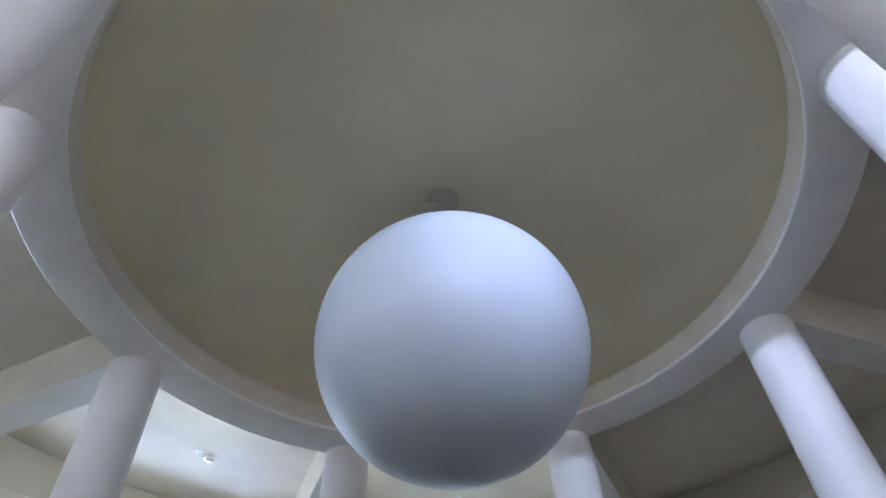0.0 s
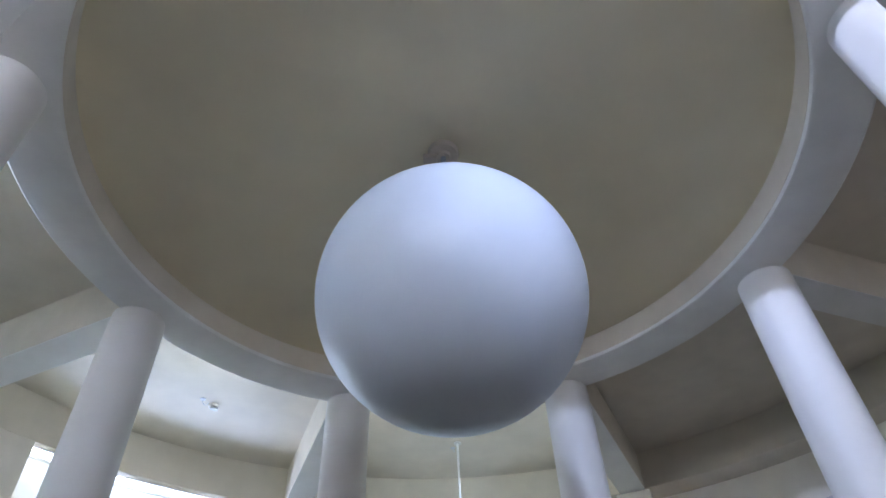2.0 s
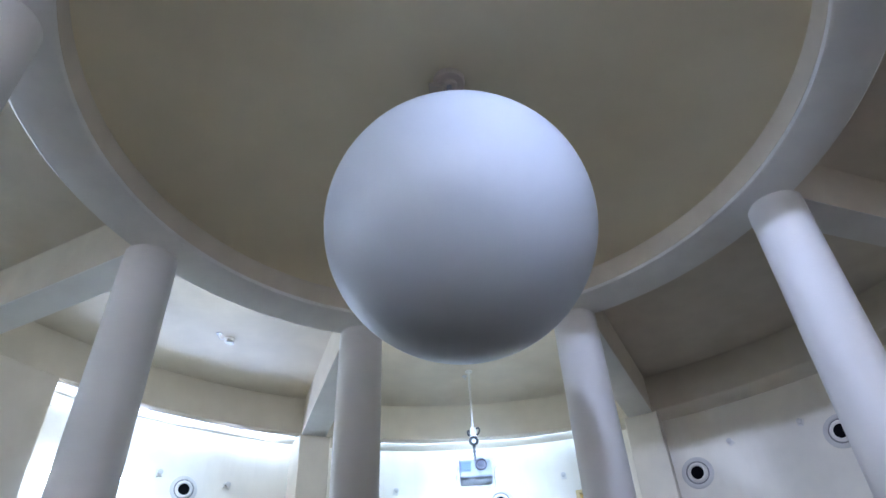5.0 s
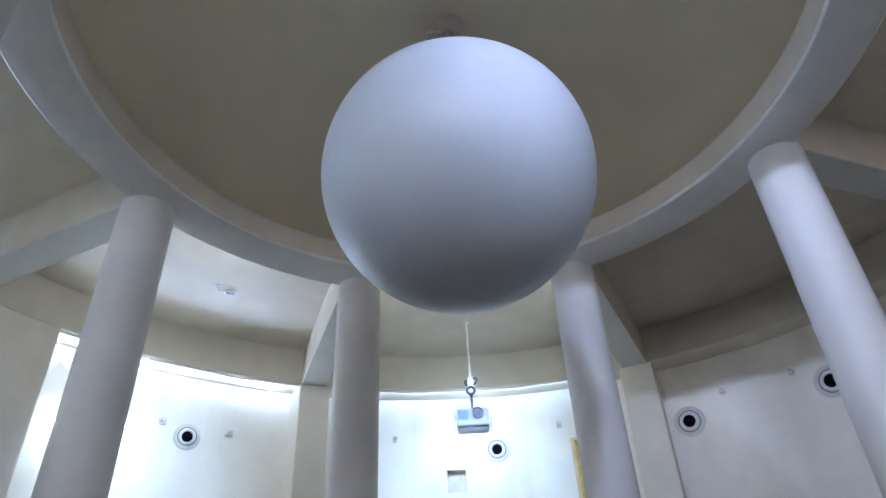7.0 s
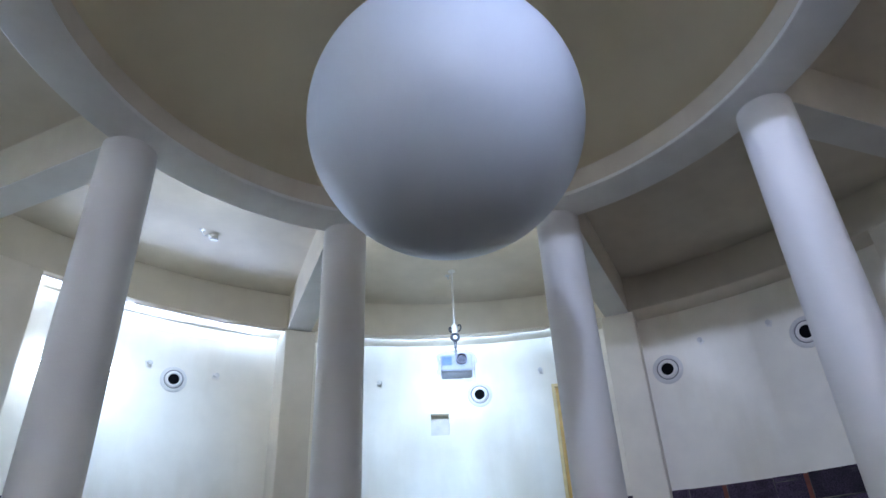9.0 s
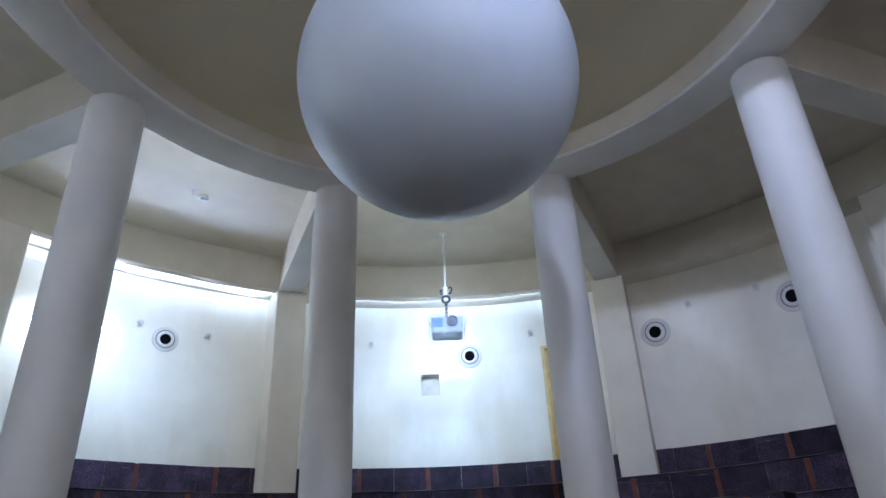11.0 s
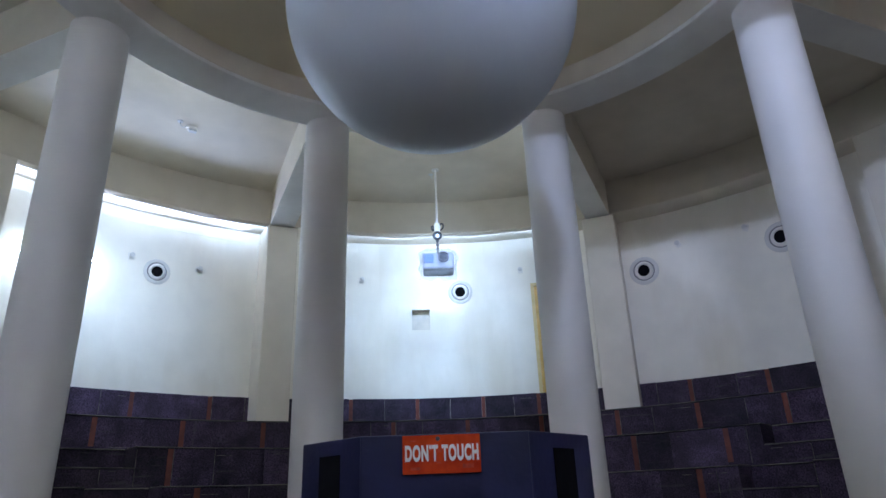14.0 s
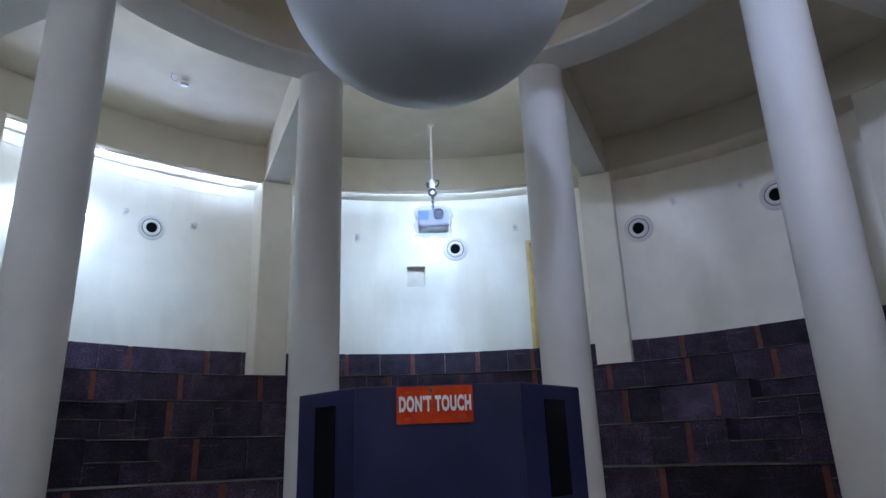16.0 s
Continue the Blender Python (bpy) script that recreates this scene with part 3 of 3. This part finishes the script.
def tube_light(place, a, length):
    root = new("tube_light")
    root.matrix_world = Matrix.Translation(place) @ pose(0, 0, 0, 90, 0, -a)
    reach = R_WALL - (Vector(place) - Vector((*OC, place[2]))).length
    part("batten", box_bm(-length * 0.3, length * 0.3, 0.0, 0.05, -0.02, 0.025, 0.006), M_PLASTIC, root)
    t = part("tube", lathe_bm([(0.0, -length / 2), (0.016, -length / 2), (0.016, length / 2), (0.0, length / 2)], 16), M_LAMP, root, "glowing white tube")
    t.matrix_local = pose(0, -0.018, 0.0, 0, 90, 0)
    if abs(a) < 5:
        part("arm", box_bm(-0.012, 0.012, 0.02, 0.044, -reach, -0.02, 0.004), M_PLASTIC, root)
        tagged(root, "added tube lamp on a thin wall arm, unseen behind the projector", "tube light", group="tube lights")
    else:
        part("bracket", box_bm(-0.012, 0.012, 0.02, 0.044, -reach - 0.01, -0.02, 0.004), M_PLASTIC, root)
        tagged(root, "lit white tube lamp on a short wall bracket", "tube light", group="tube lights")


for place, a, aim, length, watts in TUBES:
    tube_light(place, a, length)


def floodlight(a, z):
    root = new("floodlight")
    root.matrix_world = on_wall(a, z, R_WALL - R_FACE)
    part("housing", box_bm(-0.19, 0.19, -0.09, 0.09, 0.03, 0.115, 0.02), M_GREY, root)
    part("glass", box_bm(-0.17, 0.17, -0.07, 0.07, 0.116, 0.122), M_LAMP, root, "glowing front glass")
    part("bracket", box_bm(-0.06, 0.06, -0.05, 0.05, 0.0, 0.03), M_METAL, root)
    tagged(root, "wide lit floodlight on the wall beam", "floodlight", group="wall floodlights")


for a, z, watts, aim, drop, spread in FLOODS:
    floodlight(a, z)


# housing made up for an added lamp that brightens the wall
def wash_light(a):
    root = new("wash_light")
    root.matrix_world = Matrix.Translation(polar(3.05, a, 5.20, RC)) @ pose(0, 0, 0, 0, 0, -a)
    part("housing", box_bm(-0.19, 0.19, 0.012, 0.075, -0.07, 0.07, 0.010), M_GREY, root)
    part("glass", box_bm(-0.18, 0.18, 0.076, 0.080, -0.06, 0.06), M_LAMP, root, "glowing front glass")
    part("bracket", box_bm(-0.04, 0.04, 0.0, 0.012, -0.05, 0.05), M_METAL, root)
    tagged(root, "added fill lamp, out of sight on the outer face of the ring beam", "wash light", group="wall wash lights")


for a, aim_z, aim, watts in FILL_WASHES:
    wash_light(a)


# thin wall-coloured panel at an added fill lamp; gives no light itself
def strip_panel(a, z, length):
    root = new("strip_light")
    half = math.degrees(length / 2 / R_WALL)
    part("backing", arc_bm([(R_WALL - 0.004, z - 0.07), (R_WALL - 0.001, z - 0.07), (R_WALL - 0.001, z + 0.07), (R_WALL - 0.004, z + 0.07)], a - half, a + half, 12, OC), M_WALL, root)
    tagged(root, "slim wall-coloured panel high on the wall, behind an added fill lamp", "strip light", group="wall strip lights")


for a, z, watts, length, rise, spread in FILL_STRIPS:
    strip_panel(a, z, length)


# made-up channel that holds an added fill lamp
def cove_light(a, length):
    root = new("cove_light")
    root.matrix_world = Matrix.Translation(polar(R_COVE, a, Z_SOFFIT, OC)) @ pose(0, 0, 0, 0, 0, -a)
    part("channel", box_bm(-length / 2, length / 2, -0.020, -0.014, -0.022, -0.001, 0.002), M_PLASTIC, root)
    part("back", box_bm(-length / 2, length / 2, -0.013, 0.012, -0.006, -0.001, 0.001), M_PLASTIC, root)
    tagged(root, "slim white channel under the wall beam for an added fill lamp", "cove light", group="cove lights")


for a, watts, length in FILL_COVES:
    cove_light(a, length)


# ---- ceiling fittings ----


def curve_part(name, pts, radius, mat, parent=None, label=""):
    cu = bpy.data.curves.new(name, "CURVE")
    cu.dimensions, cu.bevel_depth, cu.bevel_resolution = "3D", radius, 2
    sp = cu.splines.new("POLY")
    sp.points.add(len(pts) - 1)
    for q, p in zip(sp.points, pts):
        q.co = (*p, 1)
    tmp = new(name, cu)
    bpy.context.view_layer.update()
    me = bpy.data.meshes.new_from_object(tmp.evaluated_get(bpy.context.evaluated_depsgraph_get()))
    bpy.data.objects.remove(tmp)
    me.materials.clear()
    me.materials.append(mat)
    ob = new(name, me)
    ob.parent = parent
    if label:
        ob["label"] = label
    return ob


def ceiling_hook(x, y, turn, size):
    root = new("ceiling_hook")
    root.matrix_world = pose(x, y, Z_CEIL, 0, 0, turn)
    pts = [(0, 0, 0.0), (0, 0, -0.3)] + [(0.5 - 0.5 * math.cos(t), 0, -0.3 - 0.6 * math.sin(t)) for t in [i * math.pi / 8 for i in range(1, 9)]]
    curve_part("hook", [(px * size, py * size, pz * size) for px, py, pz in pts], 0.0045, M_STEEL, root, "bent dark iron hook")
    part("base", lathe_bm([(0.0, -0.008), (0.03, -0.008), (0.035, 0.0), (0.0, 0.0)], 16), M_STEEL, root)
    tagged(root, "bent iron fan hook in the ceiling", "hook", group="ceiling hooks")


ceiling_hook(-2.95, 3.30, 40, 0.075)
ceiling_hook(-0.03, 4.80, 70, 0.05)

root = new("junction_box")
root.matrix_world = pose(-2.87, 3.45, Z_CEIL, 0, 0, 30)
part("base", lathe_bm([(0.0, -0.03), (0.055, -0.03), (0.06, 0.0), (0.0, 0.0)], 20), M_PLASTIC, root)
part("holder", box_bm(-0.03, 0.06, -0.025, 0.025, -0.055, -0.028, 0.008), M_STEEL, root, "grey lamp holder")
tagged(root, "small round ceiling junction box with empty lamp holder", "junction box")

# ---- seating tiers, clad in black stone ----
# riser radius, top height, outer radius, joint bearings to either side of the middle
TIERS = [
    (5.44, Z_LEDGE, 6.06, [3.6 + 9.85 * k for k in range(18)], [-6.4, -14.85] + [-23.3 - 9.7 * k for k in range(16)]),
    (4.71, 1.89, 5.46, [3.2 + 11.55 * k for k in range(16)], [-1.8 - 11.4 * k for k in range(16)]),
    (4.01, 1.49, 4.73, [8.6 + 13.8 * k for k in range(13)], [-7.0 - 13.85 * k for k in range(13)]),
    (3.415, 1.10, 4.03, [12.6 + 21.8 * k for k in range(8)], [-12.7 - 20.6 * k for k in range(9)]),
]


# half steps cut into two of the tiers where the aisles climb: bearing range, height, for each riser radius
NOTCH = {4.71: ([(-48.8, -40.0), (42.0, 50.6), (131.0, 139.5), (-139.5, -131.0)], 1.69), 4.01: ([(-48.4, -39.2), (41.2, 50.2), (130.5, 140.0), (-140.0, -130.5)], 1.29)}
CUT = 0.36


def cladding(parent, r, z0, z1, joints, c, strip, notches=(), zn=0.0, share=0.92):
    """Stone slabs between the joints, and a red-brown strip on each joint."""
    half = math.degrees(strip / 2 / r)
    gap = math.degrees(0.0012 / r)
    cuts = [(a, True) for a in joints if not any(n0 - 1.2 < a < n1 + 1.2 for n0, n1 in notches)] + [(a, False) for n in notches for a in n]
    cuts.sort()
    for k, (a, banded) in enumerate(cuts):
        b, next_banded = cuts[k + 1] if k + 1 < len(cuts) else (cuts[0][0] + 360, cuts[0][1])
        inside = any(n0 - 0.01 <= a and b <= n1 + 0.01 for n0, n1 in notches)
        top = zn - 0.012 if inside else z1
        lo, hi = a + (half if banded else 0), b - (half if next_banded else 0)
        mid = lo + (hi - lo) * random.uniform(0.35, 0.65)
        for u, v in ((lo, mid), (mid, hi)) if hi - lo > 3 else ((lo, hi),):
            proud = random.uniform(0.018, 0.026)
            dz = random.uniform(0.0, 0.006)
            part("slab", arc_bm([(r - proud, z0 + 0.003), (r + 0.004, z0 + 0.003), (r + 0.004, top - dz), (r - proud + 0.004, top - dz), (r - proud, top - dz - 0.004)], u + gap, v - gap, 3, c), M_STONE, parent)
            # pale grout left along some of the slab edges
            if random.random() < 0.55:
                g0 = z0 + 0.01 + random.uniform(0.0, 0.3) * (top - z0)
                part("grout", arc_bm([(r - proud - 0.0015, g0), (r - proud + 0.002, g0), (r - proud + 0.002, top - 0.012), (r - proud - 0.0015, top - 0.012)], u + gap, u + gap + math.degrees(0.006 / r), 1, c), M_GROUT, parent)
            if random.random() < 0.45:
                w0, w1 = sorted((random.uniform(u, v), random.uniform(u, v)))
                gz = z0 + (top - z0) * random.choice((0.82, 0.86, 0.12))
                part("grout", arc_bm([(r - proud - 0.0015, gz), (r - proud + 0.002, gz), (r - proud + 0.002, gz + 0.006), (r - proud - 0.0015, gz + 0.006)], max(u + gap, w0), w1, 2, c), M_GROUT, parent)
        if banded and random.random() < share:
            low = z0 + 0.004 + random.choice((0.0, 0.0, 0.0, 0.05))
            part("strip", arc_bm([(r - 0.022, low), (r + 0.003, low), (r + 0.003, z1 - 0.008), (r - 0.022, z1 - 0.008)], a - half, a + half, 1, c), M_STRIP, parent)


def sectors(notches):
    """Bearing ranges that go round, each with whether it is cut."""
    edges = sorted(a for n in notches for a in n)
    if not edges:
        return [(-180.0, 180.0, False)]
    out = []
    for k, a in enumerate(edges):
        b = edges[k + 1] if k + 1 < len(edges) else edges[0] + 360
        out.append((a, b, any(abs(n[0] - a) < 1e-6 for n in notches)))
    return out


below = [1.89, 1.49, 1.10, 0.0]
for (r, z, outer, right, left), zb in zip(TIERS, below):
    tier = new("seating_tier")
    notches, zn = NOTCH.get(r, ((), 0.0))
    tagged(tier, ("black stone seating tier with red-brown strips and cut steps" if notches else "curved black stone seating tier with red-brown strips") , "seating tier", group="seating tiers")
    for a, b, cut in sectors(notches):
        n = max(4, int((b - a) / 3))
        e = 0.0 if cut else 0.02
        if cut:
            part("core", arc_bm([(r, 0.0), (outer, 0.0), (outer, z - 0.012), (r + CUT, z - 0.012), (r + CUT, zn - 0.012), (r, zn - 0.012)], a, b, n, TC), M_STONE, tier)
            part("step_tread", arc_bm([(r - 0.016, zn - 0.012), (r + CUT, zn - 0.012), (r + CUT, zn), (r - 0.016, zn)], a + 0.02, b - 0.02, n, TC), M_TREAD, tier)
            part("nosing", arc_bm([(r - 0.032, zn - 0.008), (r - 0.017, zn - 0.010), (r - 0.017, zn + 0.001), (r - 0.032, zn)], a + 0.1, b - 0.1, n, TC), M_NOSING, tier, "pale worn edge strip")
            part("tread", arc_bm([(r + CUT - 0.01, z - 0.012), (outer, z - 0.012), (outer, z), (r + CUT - 0.01, z)], a, b, n, TC), M_TREAD, tier)
            part("nosing", arc_bm([(r + CUT - 0.026, z - 0.006), (r + CUT - 0.011, z - 0.008), (r + CUT - 0.011, z + 0.001), (r + CUT - 0.026, z)], a + 0.1, b - 0.1, n, TC), M_NOSING, tier, "pale worn edge strip")
            for e0, e1 in ((a - 0.16, a), (b, b + 0.16)):
                part("nosing", arc_bm([(r - 0.012, z + 0.0005), (r + CUT - 0.03, z + 0.0005), (r + CUT - 0.03, z + 0.004), (r - 0.012, z + 0.004)], e0, e1, 1, TC), M_NOSING, tier, "pale worn edge strip")
        else:
            part("core", arc_bm([(r, 0.0), (outer, 0.0), (outer, z - 0.012), (r, z - 0.012)], a, b, n, TC), M_STONE, tier)
            part("tread", arc_bm([(r - 0.012, z - 0.012), (outer, z - 0.012), (outer, z), (r - 0.012, z)], a, b, n, TC), M_TREAD, tier)
            part("nosing", arc_bm([(r - 0.030, z - 0.006), (r - 0.013, z - 0.008), (r - 0.013, z + 0.001), (r - 0.030, z)], a + e, b - e, n, TC), M_NOSING, tier, "pale worn edge strip")
    cladding(tier, r, zb if zb else 0.55, z - 0.012, right + left, TC, 0.054, notches, zn)

band = new("wall_band")
tagged(band, "black stone skirting band on the curved wall", "skirting", kind="structure")
cladding(band, R_WALL - 0.006, Z_LEDGE + 0.002, 2.64, [a for a in [-3.9 + 8.78 * k for k in range(-20, 21)] if not 12.0 < a < 20.1] + [12.2], OC, 0.05, share=1.0)

# small mark on the dome, made up as a thin raised disc with a rim
root = new("cover_plate")
root.matrix_world = pose(1.56, -0.42, 5.462, 0, -9, 0)
part("disc", lathe_bm([(0.0, -0.004), (0.022, -0.004), (0.026, 0.004), (0.0, 0.004)], 16), M_MOUNT, root)
part("rim", lathe_bm([(0.030, 0.0), (0.045, -0.003), (0.048, 0.004), (0.030, 0.004)], 20), M_MOUNT, root)
tagged(root, "tiny dull disc standing in for a small mark on the dome", "cover plate")
